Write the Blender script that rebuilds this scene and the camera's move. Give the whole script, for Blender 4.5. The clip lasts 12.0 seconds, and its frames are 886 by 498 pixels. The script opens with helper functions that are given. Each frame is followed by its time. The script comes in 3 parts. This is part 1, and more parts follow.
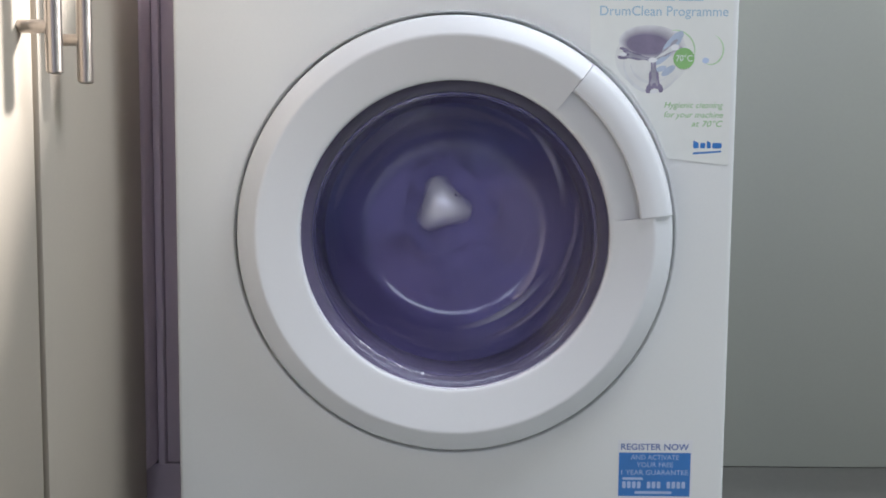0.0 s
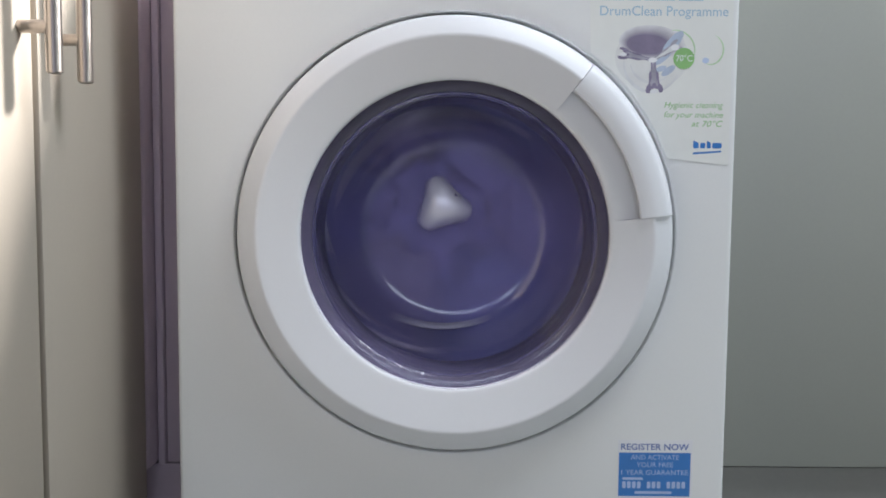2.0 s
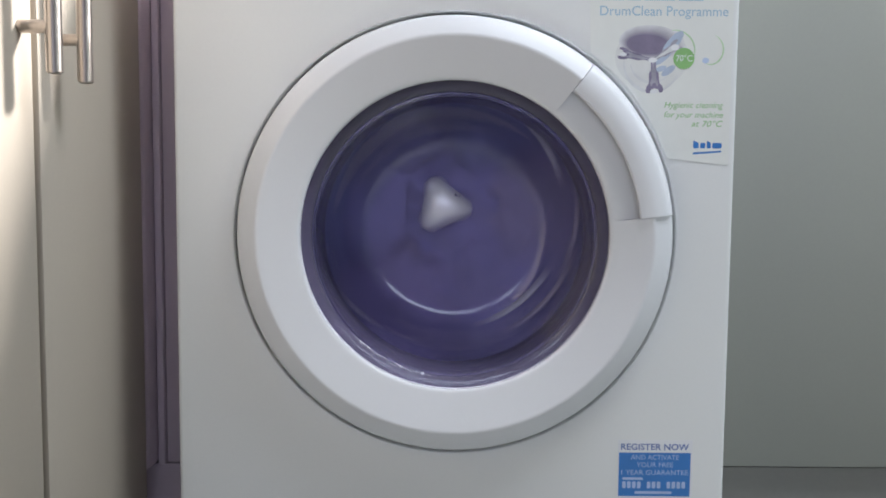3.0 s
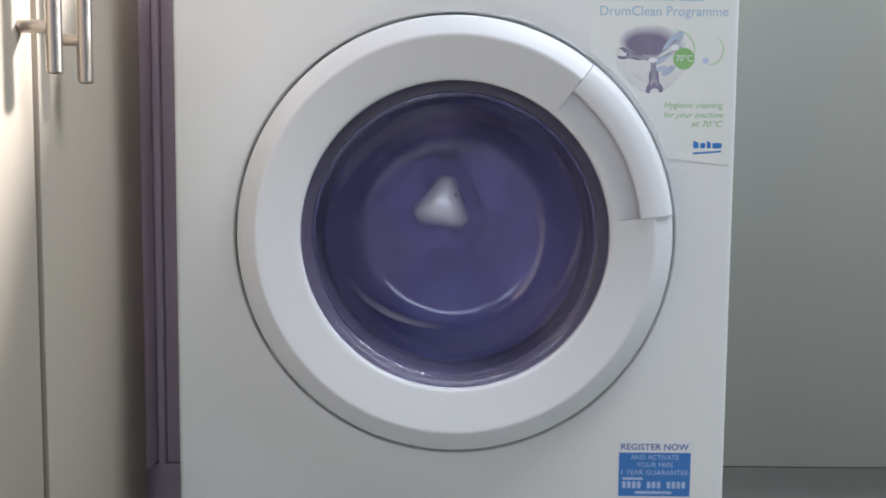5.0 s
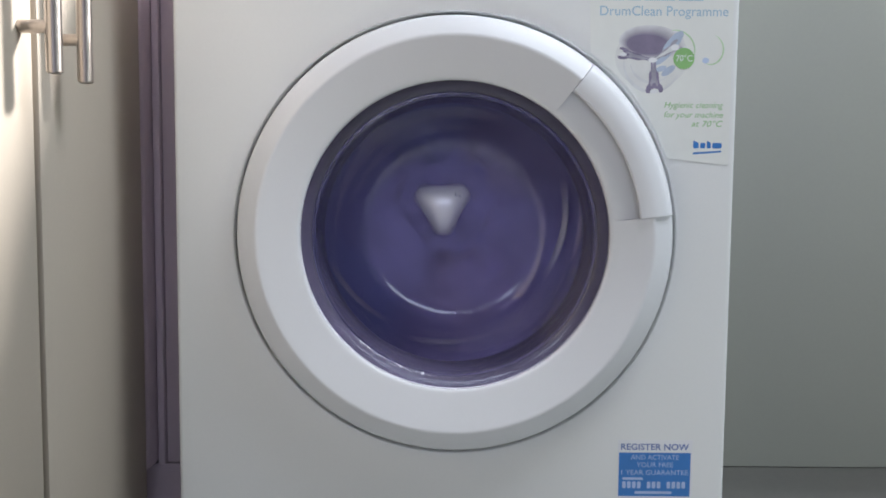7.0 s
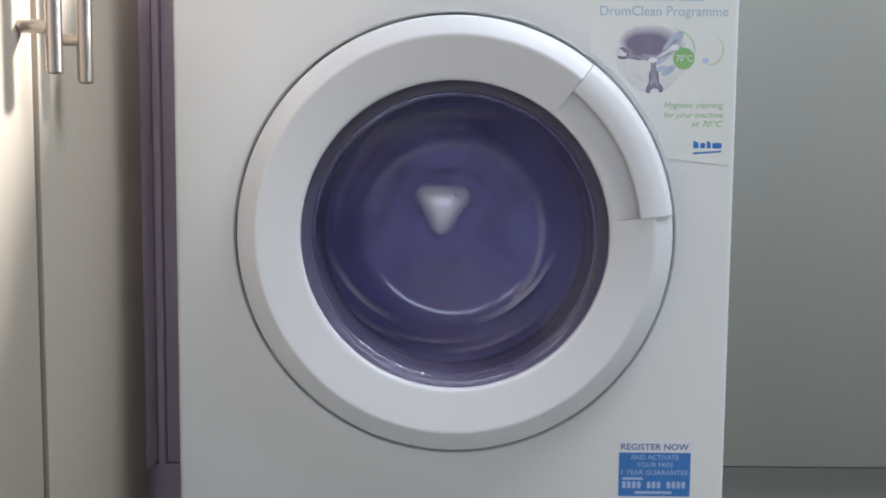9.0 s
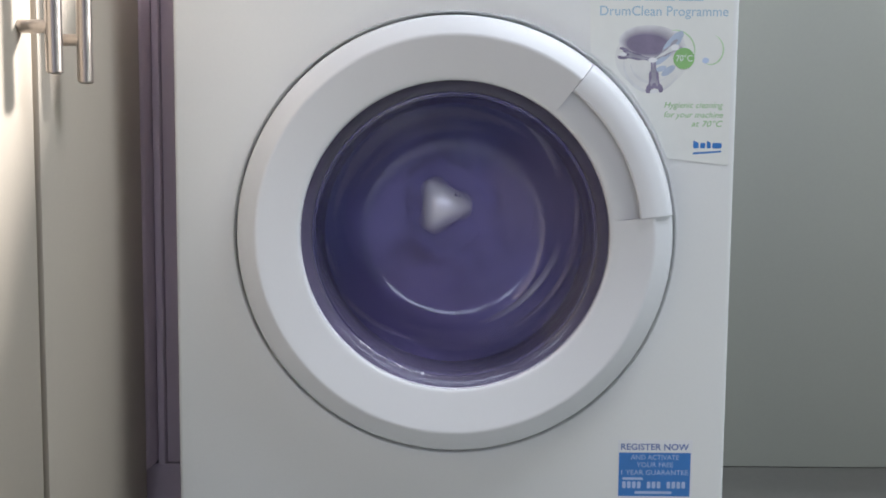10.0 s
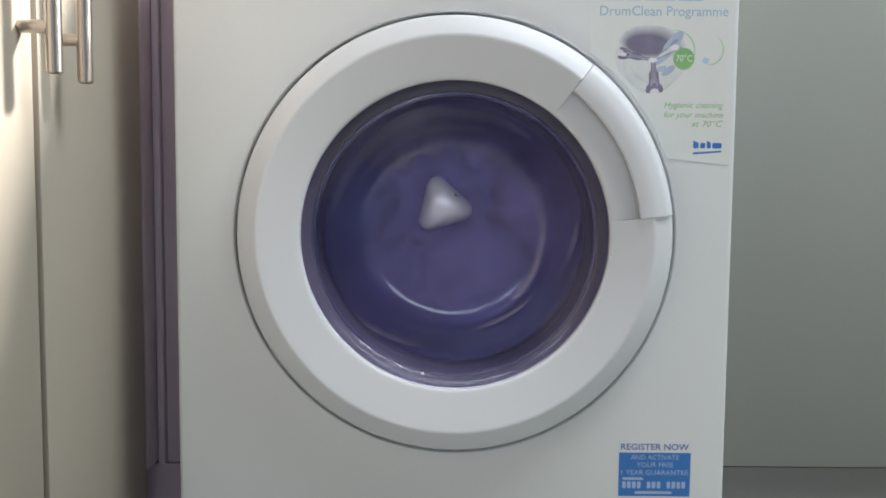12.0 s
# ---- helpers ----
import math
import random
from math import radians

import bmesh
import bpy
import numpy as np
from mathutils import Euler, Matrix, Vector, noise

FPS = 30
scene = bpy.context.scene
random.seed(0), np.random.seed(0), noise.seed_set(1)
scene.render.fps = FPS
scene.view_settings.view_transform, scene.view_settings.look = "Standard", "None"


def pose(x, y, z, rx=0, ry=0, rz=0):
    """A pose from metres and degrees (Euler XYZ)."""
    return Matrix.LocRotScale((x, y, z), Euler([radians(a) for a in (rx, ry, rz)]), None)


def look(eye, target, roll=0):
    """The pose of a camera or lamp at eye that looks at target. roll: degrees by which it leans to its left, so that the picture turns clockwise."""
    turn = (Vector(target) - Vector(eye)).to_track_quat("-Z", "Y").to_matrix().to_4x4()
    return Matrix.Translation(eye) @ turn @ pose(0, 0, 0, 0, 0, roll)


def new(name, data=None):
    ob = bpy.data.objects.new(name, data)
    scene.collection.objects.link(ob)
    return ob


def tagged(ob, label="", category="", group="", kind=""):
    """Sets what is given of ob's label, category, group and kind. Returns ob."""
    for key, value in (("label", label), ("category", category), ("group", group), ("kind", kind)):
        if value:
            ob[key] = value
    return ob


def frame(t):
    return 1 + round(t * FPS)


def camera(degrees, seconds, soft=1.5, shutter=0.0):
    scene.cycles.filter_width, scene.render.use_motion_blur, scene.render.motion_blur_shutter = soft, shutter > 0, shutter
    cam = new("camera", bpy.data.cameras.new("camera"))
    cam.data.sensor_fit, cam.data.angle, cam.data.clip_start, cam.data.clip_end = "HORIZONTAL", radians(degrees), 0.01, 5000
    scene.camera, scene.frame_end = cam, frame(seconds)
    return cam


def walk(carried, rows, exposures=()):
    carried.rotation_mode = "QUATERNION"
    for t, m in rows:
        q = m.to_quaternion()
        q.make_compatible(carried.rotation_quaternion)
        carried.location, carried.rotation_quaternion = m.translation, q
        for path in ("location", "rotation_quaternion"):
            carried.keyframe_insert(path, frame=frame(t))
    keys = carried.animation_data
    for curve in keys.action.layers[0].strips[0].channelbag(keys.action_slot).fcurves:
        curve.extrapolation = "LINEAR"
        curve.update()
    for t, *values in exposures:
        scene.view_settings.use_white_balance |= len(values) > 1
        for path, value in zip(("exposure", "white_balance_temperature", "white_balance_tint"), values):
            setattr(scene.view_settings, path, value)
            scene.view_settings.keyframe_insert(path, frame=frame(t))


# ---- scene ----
cam = camera(60, 12.0, soft=1.75, shutter=1.0)

# ---- camera: fixed on its stand, a little above the door, tipped down by four degrees ----
EYE = (-0.0116, -0.83, 0.497)
TIP = radians(4.04)
VIEW = look(EYE, (EYE[0], EYE[1] + math.cos(TIP), EYE[2] - math.sin(TIP)), 0.49)
walk(cam, [(0.0, VIEW), (12.0, VIEW)], exposures=[(0.0, 0.03, 5860, 14.0), (11.7, 0.0, 5860, 14.0), (11.8, 0.0, 6200, 20), (11.9, 0.0, 6250, 20.5), (12.0, 0.0, 6010, 10.5)])

# ---- light: a wide strip light under the ceiling, a small worktop light above the back run ----
world = bpy.data.worlds.new("world")
scene.world = world
world.use_nodes = True
world.node_tree.nodes["Background"].inputs[0].default_value = (0.8, 0.85, 1.0, 1)
world.node_tree.nodes["Background"].inputs[1].default_value = 0.05


def area_lamp(name, eye, target, size, watts, colour, shape="DISK"):
    data = bpy.data.lights.new(name, "AREA")
    data.shape, data.size, data.energy, data.color = shape, size, watts, colour
    ob = new(name, data)
    ob.matrix_world = look(eye, target)
    return ob


strip = area_lamp("ceiling_strip_lamp", (1.08, -0.36, 2.21), (1.08, -0.36, 0), 1.50, 42, (0.985, 1.0, 0.975), "RECTANGLE")
strip.data.size_y = 0.40
area_lamp("worktop_lamp", (0.40, 0.305, 1.40), (-0.30, -0.10, 0.6), 0.15, 56, (1.0, 0.93, 0.82))
# daylight in the opening of the window behind the camera
sky = area_lamp("window_light", (0.10, -2.66, 1.06), (0.10, 0.0, 1.06), 1.96, 6.6, (0.86, 0.93, 1.0), "RECTANGLE")
sky.data.size_y = 0.38

# ---- materials ----


def surface(name, colour, rough=0.5, metal=0.0, vary=0.06, scale=6.0, grain=60.0, bump=0.02, coat=0.0, sheen=0.0):
    """Colour that varies at two scales, with fine relief."""
    m = bpy.data.materials.new(name)
    m.use_nodes = True
    n, l = m.node_tree.nodes, m.node_tree.links
    p = n["Principled BSDF"]
    p.inputs["Roughness"].default_value, p.inputs["Metallic"].default_value = rough, metal
    p.inputs["Coat Weight"].default_value, p.inputs["Sheen Weight"].default_value = coat, sheen
    where = n.new("ShaderNodeTexCoord")
    big, small = n.new("ShaderNodeTexNoise"), n.new("ShaderNodeTexNoise")
    big.inputs["Scale"].default_value, small.inputs["Scale"].default_value = scale, grain
    big.inputs["Detail"].default_value, small.inputs["Detail"].default_value = 3, 4
    l.new(where.outputs["Object"], big.inputs["Vector"])
    l.new(where.outputs["Object"], small.inputs["Vector"])
    total = n.new("ShaderNodeMath")
    total.operation = "MULTIPLY_ADD"
    l.new(small.outputs["Fac"], total.inputs[0])
    total.inputs[1].default_value = 0.5
    l.new(big.outputs["Fac"], total.inputs[2])
    ramp = n.new("ShaderNodeMapRange")
    l.new(total.outputs[0], ramp.inputs[0])
    for k, v in zip((1, 2, 3, 4), (0.45, 1.05, 1 - vary, 1 + vary)):
        ramp.inputs[k].default_value = v
    mix = n.new("ShaderNodeVectorMath")
    mix.operation = "SCALE"
    mix.inputs[0].default_value = colour
    l.new(ramp.outputs[0], mix.inputs["Scale"])
    l.new(mix.outputs[0], p.inputs["Base Color"])
    shift = n.new("ShaderNodeMapRange")
    l.new(big.outputs["Fac"], shift.inputs[0])
    for k, v in zip((1, 2, 3, 4), (0.3, 0.7, max(rough - 0.06, 0.02), min(rough + 0.06, 1))):
        shift.inputs[k].default_value = v
    l.new(shift.outputs[0], p.inputs["Roughness"])
    if bump:
        b = n.new("ShaderNodeBump")
        b.inputs["Strength"].default_value, b.inputs["Distance"].default_value = bump, 0.002
        l.new(small.outputs["Fac"], b.inputs["Height"])
        l.new(b.outputs[0], p.inputs["Normal"])
    return m


def glass(name, colour, rough=0.0):
    m = bpy.data.materials.new(name)
    m.use_nodes = True
    p = m.node_tree.nodes["Principled BSDF"]
    p.inputs["Base Color"].default_value = (*colour, 1)
    p.inputs["Roughness"].default_value, p.inputs["Transmission Weight"].default_value = rough, 1
    p.inputs["IOR"].default_value = 1.45
    return m


ENAMEL = surface("white_enamel", (0.81, 0.82, 0.81), 0.38, vary=0.02, scale=3, grain=300, bump=0.01)
RING = surface("white_plastic", (0.77, 0.78, 0.80), 0.42, vary=0.02, scale=5, grain=500, bump=0.015)
DARK = surface("dark_rubber", (0.03, 0.03, 0.035), 0.7, vary=0.2)
GASKET = surface("grey_rubber", (0.060, 0.051, 0.098), 0.7, vary=0.15, scale=12)
GLASS = glass("door_glass_tinted", (0.965, 0.95, 0.985), 0.08)
WATER = glass("water", (1, 1, 1))
STEEL = surface("drum_steel", (0.45, 0.45, 0.47), 0.32, 1.0, vary=0.08, scale=10, grain=90)
HUB = surface("satin_hub", (0.97, 0.97, 0.98), 0.36, 0.30, vary=0.05, scale=30, grain=200)
CREAM = surface("cream_laminate", (0.47, 0.415, 0.34), 0.45, vary=0.03, scale=4, grain=220, bump=0.03)
# kick boards: shade of the recess under the doors is mixed into this grey
SHADOW_GREY = surface("shaded_plinth_laminate", (0.275, 0.27, 0.25), 0.5, vary=0.06, scale=5, grain=150)
BRUSHED = surface("brushed_nickel", (0.43, 0.385, 0.35), 0.34, 1.0, vary=0.06, scale=40, grain=400, bump=0.03)
# the scratches run round the rods, so a highlight spreads along them
_p = BRUSHED.node_tree.nodes["Principled BSDF"]
_t = BRUSHED.node_tree.nodes.new("ShaderNodeTangent")
_t.direction_type, _t.axis = "RADIAL", "Z"
BRUSHED.node_tree.links.new(_t.outputs[0], _p.inputs["Tangent"])
_p.inputs["Anisotropic"].default_value, _p.inputs["Anisotropic Rotation"].default_value = 0.8, 0.25
STONE = surface("worktop_laminate", (0.16, 0.15, 0.15), 0.35, vary=0.35, scale=30, grain=240)
PLASTER = surface("plaster_paint", (0.32, 0.325, 0.33), 0.85, vary=0.03, scale=2, grain=120, bump=0.06)
# unseen south wall: lilac chosen so its reflection veils the door glass purple
LILAC_BOUNCE = surface("lilac_bounce_paint", (0.36, 0.31, 0.42), 0.85, vary=0.04, scale=2, grain=120, bump=0.06)
# unseen east wall: green chosen to tint the light it bounces
GREEN_BOUNCE = surface("green_bounce_paint", (0.28, 0.34, 0.27), 0.85, vary=0.03, scale=2, grain=120, bump=0.06)
TILE = surface("floor_vinyl", (0.245, 0.255, 0.23), 0.5, vary=0.12, scale=5, grain=60)
VINYL = surface("label_vinyl", (0.815, 0.83, 0.795), 0.38, vary=0.03, scale=14, grain=100, bump=0)
# corner filler: the mauve is the purple cast of deep shade, painted in
FILLER = surface("mauve_shade_laminate", (0.55, 0.465, 0.545), 0.5, vary=0.05, scale=5, grain=150)
# cream of the right cabinet, its shade and green cast put into the colour
SHADED_CREAM = surface("shaded_cream_laminate", (0.345, 0.355, 0.315), 0.45, vary=0.03, scale=4, grain=220, bump=0.03)
PAPER = surface("white_paper", (0.80, 0.81, 0.84), 0.45, vary=0.03, scale=20, bump=0)
INK_SKY = surface("pale_blue_ink", (0.36, 0.53, 0.66), 0.45, vary=0.08, scale=60, bump=0)
INK_BLUE = surface("blue_ink", (0.045, 0.20, 0.56), 0.4, vary=0.06, scale=40, bump=0)
INK_NAVY = surface("navy_ink", (0.09, 0.16, 0.44), 0.4, vary=0.06, scale=40, bump=0)
INK_GREEN = surface("green_ink", (0.27, 0.52, 0.19), 0.45, vary=0.08, scale=60, bump=0)
INK_LIME = surface("pale_green_ink", (0.52, 0.72, 0.45), 0.45, vary=0.12, scale=60, bump=0)
INK_WATER = surface("grey_blue_ink", (0.47, 0.55, 0.68), 0.45, vary=0.12, scale=90, bump=0)
INK_LABEL = surface("label_pale_ink", (0.43, 0.54, 0.79), 0.45, vary=0.08, scale=60, bump=0)
INK_PALE = surface("pale_ink", (0.55, 0.66, 0.85), 0.45, vary=0.06, scale=60, bump=0)
INK_WHITE = surface("white_ink", (0.83, 0.84, 0.86), 0.4, vary=0.03, scale=60, bump=0)
INK_GREY = surface("grey_violet_ink", (0.23, 0.20, 0.30), 0.4, vary=0.25, scale=90, bump=0)
INK_MID = surface("mid_grey_ink", (0.36, 0.35, 0.42), 0.4, vary=0.2, scale=120, bump=0)
INK_MIST = surface("misty_ink", (0.755, 0.765, 0.75), 0.4, vary=0.05, scale=60, bump=0)
INK_HAZE = surface("pale_grey_ink", (0.70, 0.715, 0.72), 0.4, vary=0.1, scale=80, bump=0)
CLOTH_NAVY = surface("navy_cotton", (0.187, 0.172, 0.400), 0.9, vary=0.25, scale=18, grain=500, bump=0.3, sheen=0.2)
CLOTH_VIOLET = surface("violet_cotton", (0.204, 0.172, 0.398), 0.9, vary=0.25, scale=18, grain=500, bump=0.3, sheen=0.2)
CLOTH_BLUE = surface("blue_cotton", (0.170, 0.172, 0.410), 0.9, vary=0.25, scale=16, grain=500, bump=0.3, sheen=0.2)
CLOTH_SLATE = surface("slate_cotton", (0.220, 0.197, 0.386), 0.9, vary=0.2, scale=16, grain=500, bump=0.3, sheen=0.2)
SEAM = surface("pale_seam", (0.40, 0.37, 0.52), 0.8, vary=0.1, scale=30, grain=300)
HEM = surface("pale_hem", (0.60, 0.60, 0.70), 0.7, vary=0.1, scale=30, grain=300)

# ---- building helpers ----


def base(ob):
    """Where the origin of a thing or part lies; nothing here is turned."""
    p = Vector()
    while ob:
        p, ob = p + ob.location, ob.parent
    return p


def part(name, bm, material, parent=None, label="", smooth=True, origin=None):
    """One mesh object, built in world places, under a thing or part."""
    at = Vector(origin) if origin else (base(parent) if parent else Vector())
    bmesh.ops.translate(bm, verts=bm.verts, vec=-at)
    bmesh.ops.recalc_face_normals(bm, faces=bm.faces)
    me = bpy.data.meshes.new(name)
    for f in bm.faces:
        f.smooth = smooth
    bm.to_mesh(me)
    bm.free()
    me.materials.append(material)
    if smooth:
        me.set_sharp_from_angle(angle=radians(35))
    ob = new(name, me)
    ob.location = at - (base(parent) if parent else Vector())
    if parent:
        ob.parent = parent
    if label:
        tagged(ob, label)
    return ob


def thing(name, at, label, category, group="", kind=""):
    ob = new(name)
    ob.empty_display_size = 0.05
    ob.location = at
    return tagged(ob, label, category, group, kind)


def box(bm, x0, x1, y0, y1, z0, z1, bevel=0.0, segments=2):
    made = bmesh.ops.create_cube(bm, size=1)["verts"]
    bmesh.ops.scale(bm, verts=made, vec=(x1 - x0, y1 - y0, z1 - z0))
    bmesh.ops.translate(bm, verts=made, vec=((x0 + x1) / 2, (y0 + y1) / 2, (z0 + z1) / 2))
    if bevel:
        edges = {e for v in made for e in v.link_edges}
        bmesh.ops.bevel(bm, geom=list(edges), offset=bevel, segments=segments, affect="EDGES", profile=0.5)
    return bm


def block(*size, bevel=0.0, segments=2):
    return box(bmesh.new(), *size, bevel=bevel, segments=segments)


def lathe(profile, centre, a0=0.0, a1=360.0, steps=160, bm=None):
    """A closed outline of (radius, y) turned about a level axis; an open sweep gets end faces."""
    bm = bm or bmesh.new()
    whole = abs(a1 - a0) >= 360
    count = steps if whole else steps + 1
    rows = []
    for i in range(count):
        a = radians(a0 + (a1 - a0) * i / steps)
        rows.append([bm.verts.new((centre[0] + r * math.cos(a), y, centre[1] + r * math.sin(a))) for r, y in profile])
    m = len(profile)
    for i in range(steps):
        p, q = rows[i], rows[(i + 1) % count]
        for j in range(m):
            k = (j + 1) % m
            bm.faces.new((p[j], p[k], q[k], q[j]))
    if not whole:
        bm.faces.new(rows[0])
        bm.faces.new(rows[-1])
    return bm


def rounded(points, radius, steps=5):
    """The outline with each corner rounded by its radius."""
    out, n = [], len(points)
    for i, p in enumerate(points):
        r = radius[i] if isinstance(radius, (list, tuple)) else radius
        p, a, b = Vector(p), Vector(points[i - 1]), Vector(points[(i + 1) % n])
        if r <= 0:
            out.append(tuple(p))
            continue
        u, v = (a - p), (b - p)
        r = min(r, u.length * 0.45, v.length * 0.45)
        s, e = p + u.normalized() * r, p + v.normalized() * r
        for k in range(steps + 1):
            t = k / steps
            out.append(tuple(s * (1 - t) ** 2 + p * 2 * t * (1 - t) + e * t * t))
    return out


def sheet(outline, y, thick=0.0003, bm=None):
    """A thin flat piece of (x, z) outline, its face at y, thickness behind it."""
    bm = bm or bmesh.new()
    front = [bm.verts.new((x, y, z)) for x, z in outline]
    back = [bm.verts.new((x, y + thick, z)) for x, z in outline]
    bm.faces.new(front)
    bm.faces.new(back[::-1])
    for i in range(len(outline)):
        j = (i + 1) % len(outline)
        bm.faces.new((front[i], front[j], back[j], back[i]))
    return bm


def oval(x, z, rx, rz, n=40, turn=0.0, a0=0, a1=360):
    c, s = math.cos(radians(turn)), math.sin(radians(turn))
    out = []
    for i in range(n):
        a = radians(a0 + (a1 - a0) * i / (n if a1 - a0 >= 360 else n - 1))
        u, v = rx * math.cos(a), rz * math.sin(a)
        out.append((x + u * c - v * s, z + u * s + v * c))
    return out


def arc_band(x, z, r, width, a0, a1, n=28, squash=1.0):
    """A curved stroke that thins at both ends."""
    outer, inner = [], []
    for i in range(n):
        t = i / (n - 1)
        a, w = radians(a0 + (a1 - a0) * t), width * (0.25 + 0.75 * math.sin(math.pi * t)) / 2
        outer.append((x + (r + w) * math.cos(a), z + (r + w) * squash * math.sin(a)))
        inner.append((x + (r - w) * math.cos(a), z + (r - w) * squash * math.sin(a)))
    return outer + inner[::-1]


def letters(text, x0, x1, z0, z1, y, lean=0.0, heavy=0.0):
    """The words as a thin mesh, from x0 to x1 and with its capitals from z0 to z1."""
    data = bpy.data.curves.new("lettering", "FONT")
    data.body, data.extrude, data.offset, data.shear, data.resolution_u = text, 0.01, heavy, lean, 3
    ob = bpy.data.objects.new("lettering", data)
    scene.collection.objects.link(ob)
    me = bpy.data.meshes.new_from_object(ob.evaluated_get(bpy.context.evaluated_depsgraph_get()))
    bpy.data.objects.remove(ob)
    bpy.data.curves.remove(data)
    bm = bmesh.new()
    bm.from_mesh(me)
    bpy.data.meshes.remove(me)
    xs = [v.co.x for v in bm.verts]
    cap = 0.69
    for v in bm.verts:
        x, z, d = v.co
        v.co = (x0 + (x - min(xs)) / (max(xs) - min(xs)) * (x1 - x0), y - d * 0.001, z0 + z / cap * (z1 - z0))
    return bm


# ---- the room ----
def wall(name, x0, x1, y0, y1, z0, z1, material=PLASTER, label="plain painted kitchen wall"):
    return tagged(part(name, block(x0, x1, y0, y1, z0, z1), material, smooth=False), label, "wall", kind="structure")


tagged(part("floor", block(-1.1, 2.2, -2.7, 0.86, -0.06, 0.0), TILE, smooth=False), "grey-brown vinyl kitchen floor", "floor", kind="structure")
tagged(part("ceiling", block(-1.1, 2.2, -2.7, 0.86, 2.25, 2.31), PLASTER, smooth=False), "plain white kitchen ceiling", "ceiling", kind="structure")
wall("wall_north", -1.1, 2.2, 0.76, 0.86, 0, 2.25)
bm = block(-1.1, -0.90, -2.7, -2.6, 0, 2.25)
for piece in ((1.10, 2.2, -2.7, -2.6, 0, 2.25), (-0.90, 1.10, -2.7, -2.6, 0, 0.81), (-0.90, 1.10, -2.7, -2.6, 1.31, 2.25)):
    box(bm, *piece)
tagged(part("wall_south", bm, LILAC_BOUNCE, smooth=False), "unseen kitchen wall with a window, lilac to tint the glass reflections", "wall", kind="structure")
window = tagged(new("window_1"), "white two-light kitchen window", "window", kind="structure")
window.location = (0.10, -2.65, 0.81)
for x0, x1, z0, z1 in ((-0.90, -0.85, 0.81, 1.31), (1.05, 1.10, 0.81, 1.31), (-0.85, 1.05, 0.81, 0.86), (-0.85, 1.05, 1.26, 1.31), (-0.42, -0.24, 0.86, 1.26)):
    part("frame", block(x0, x1, -2.65, -2.605, z0, z1, bevel=0.003), PLASTER, window)
wall("wall_west", -1.1, -1.0, -2.6, 0.76, 0, 2.25)
wall("wall_east", 2.1, 2.2, -2.6, 0.76, 0, 2.25, GREEN_BOUNCE, "unseen kitchen wall, green to tint the light bounced on the right")

# worktop: the back run with its left return, one board each
tagged(part("worktop", block(-0.352, 0.945, 0.105, 0.76, 0.872, 0.910, bevel=0.004), STONE), "dark stone-look kitchen worktop over the machine", "worktop", kind="structure")
tagged(part("worktop_return", block(-1.0, -0.354, -0.645, 0.76, 0.872, 0.910, bevel=0.004), STONE), "dark stone-look worktop over the cream cabinets", "worktop", kind="structure")

# ---- kitchen cabinets ----
FRONT = 0.130      # face of the back run
SIDE = -0.372      # face of the left run
PLINTH = 0.153


def handle_bar(door, y, top):
    """A straight nickel bar on two posts, upright on a door of the left run."""
    axis = SIDE + 0.029
    def rod(x0, y0, z0, x1, y1, z1, r, bm):
        a, b = Vector((x0, y0, z0)), Vector((x1, y1, z1))
        turn = (b - a).to_track_quat("Z", "Y").to_matrix().to_4x4()
        made = bmesh.ops.create_cone(bm, cap_ends=True, segments=24, radius1=r, radius2=r, depth=(b - a).length,
                                     matrix=Matrix.Translation((a + b) / 2) @ turn)["verts"]
        rim = [e for e in {e for v in made for e in v.link_edges} if e.calc_face_angle(0) > 1]
        bmesh.ops.bevel(bm, geom=rim, offset=r * 0.16, segments=2, affect="EDGES")
        return bm
    low = 0.597
    bar = part("handle", rod(axis, y, low, axis, y, top, 0.0068, bmesh.new()), BRUSHED, door, "brushed nickel bar handle")
    for z in (low + 0.0393, top - 0.0393):
        part("post", rod(SIDE - 0.002, y, z, axis, y, z, 0.0056, bmesh.new()), BRUSHED, bar)


def left_cabinet(y0, y1, handle_y):
    cab = thing("kitchen_cabinet", (-0.68, (y0 + y1) / 2, 0), "cream base cabinet with a brushed nickel bar handle", "cabinet", "cream base cabinets")
    part("body", block(-0.98, SIDE - 0.020, y0 + 0.001, y1 - 0.001, 0.097, 0.872), CREAM, cab, smooth=False)
    part("plinth", block(-0.98, SIDE - 0.050, y0, y1, 0.0, 0.096), SHADOW_GREY, cab, "grey-cream kick board, recess shade put into its colour", smooth=False)
    door = part("door", block(SIDE - 0.018, SIDE, y0 + 0.0045, y1 - 0.0045, 0.100, 0.868, bevel=0.0022), CREAM, cab)
    if handle_y is not None:
        handle_bar(door, handle_y, 0.795)
    return cab


left_cabinet(-0.1445, 0.094, -0.1125)
left_cabinet(-0.640, -0.1445, -0.169)

corner = thing("corner_filler", (-0.36, FRONT + 0.02, 0), "corner post between cabinets, the mauve cast of deep shade put into its colour", "filler panel")
part("post", block(-0.400, SIDE - 0.0005, 0.096, FRONT + 0.03, PLINTH, 0.868, bevel=0.006, segments=4), FILLER, corner)
part("strip", block(-0.3715, -0.3625, FRONT - 0.006, FRONT + 0.014, PLINTH - 0.002, 0.868, bevel=0.002), FILLER, corner)
part("panel", block(-0.3615, -0.306, FRONT, FRONT + 0.018, PLINTH, 0.868, bevel=0.0015), FILLER, corner)
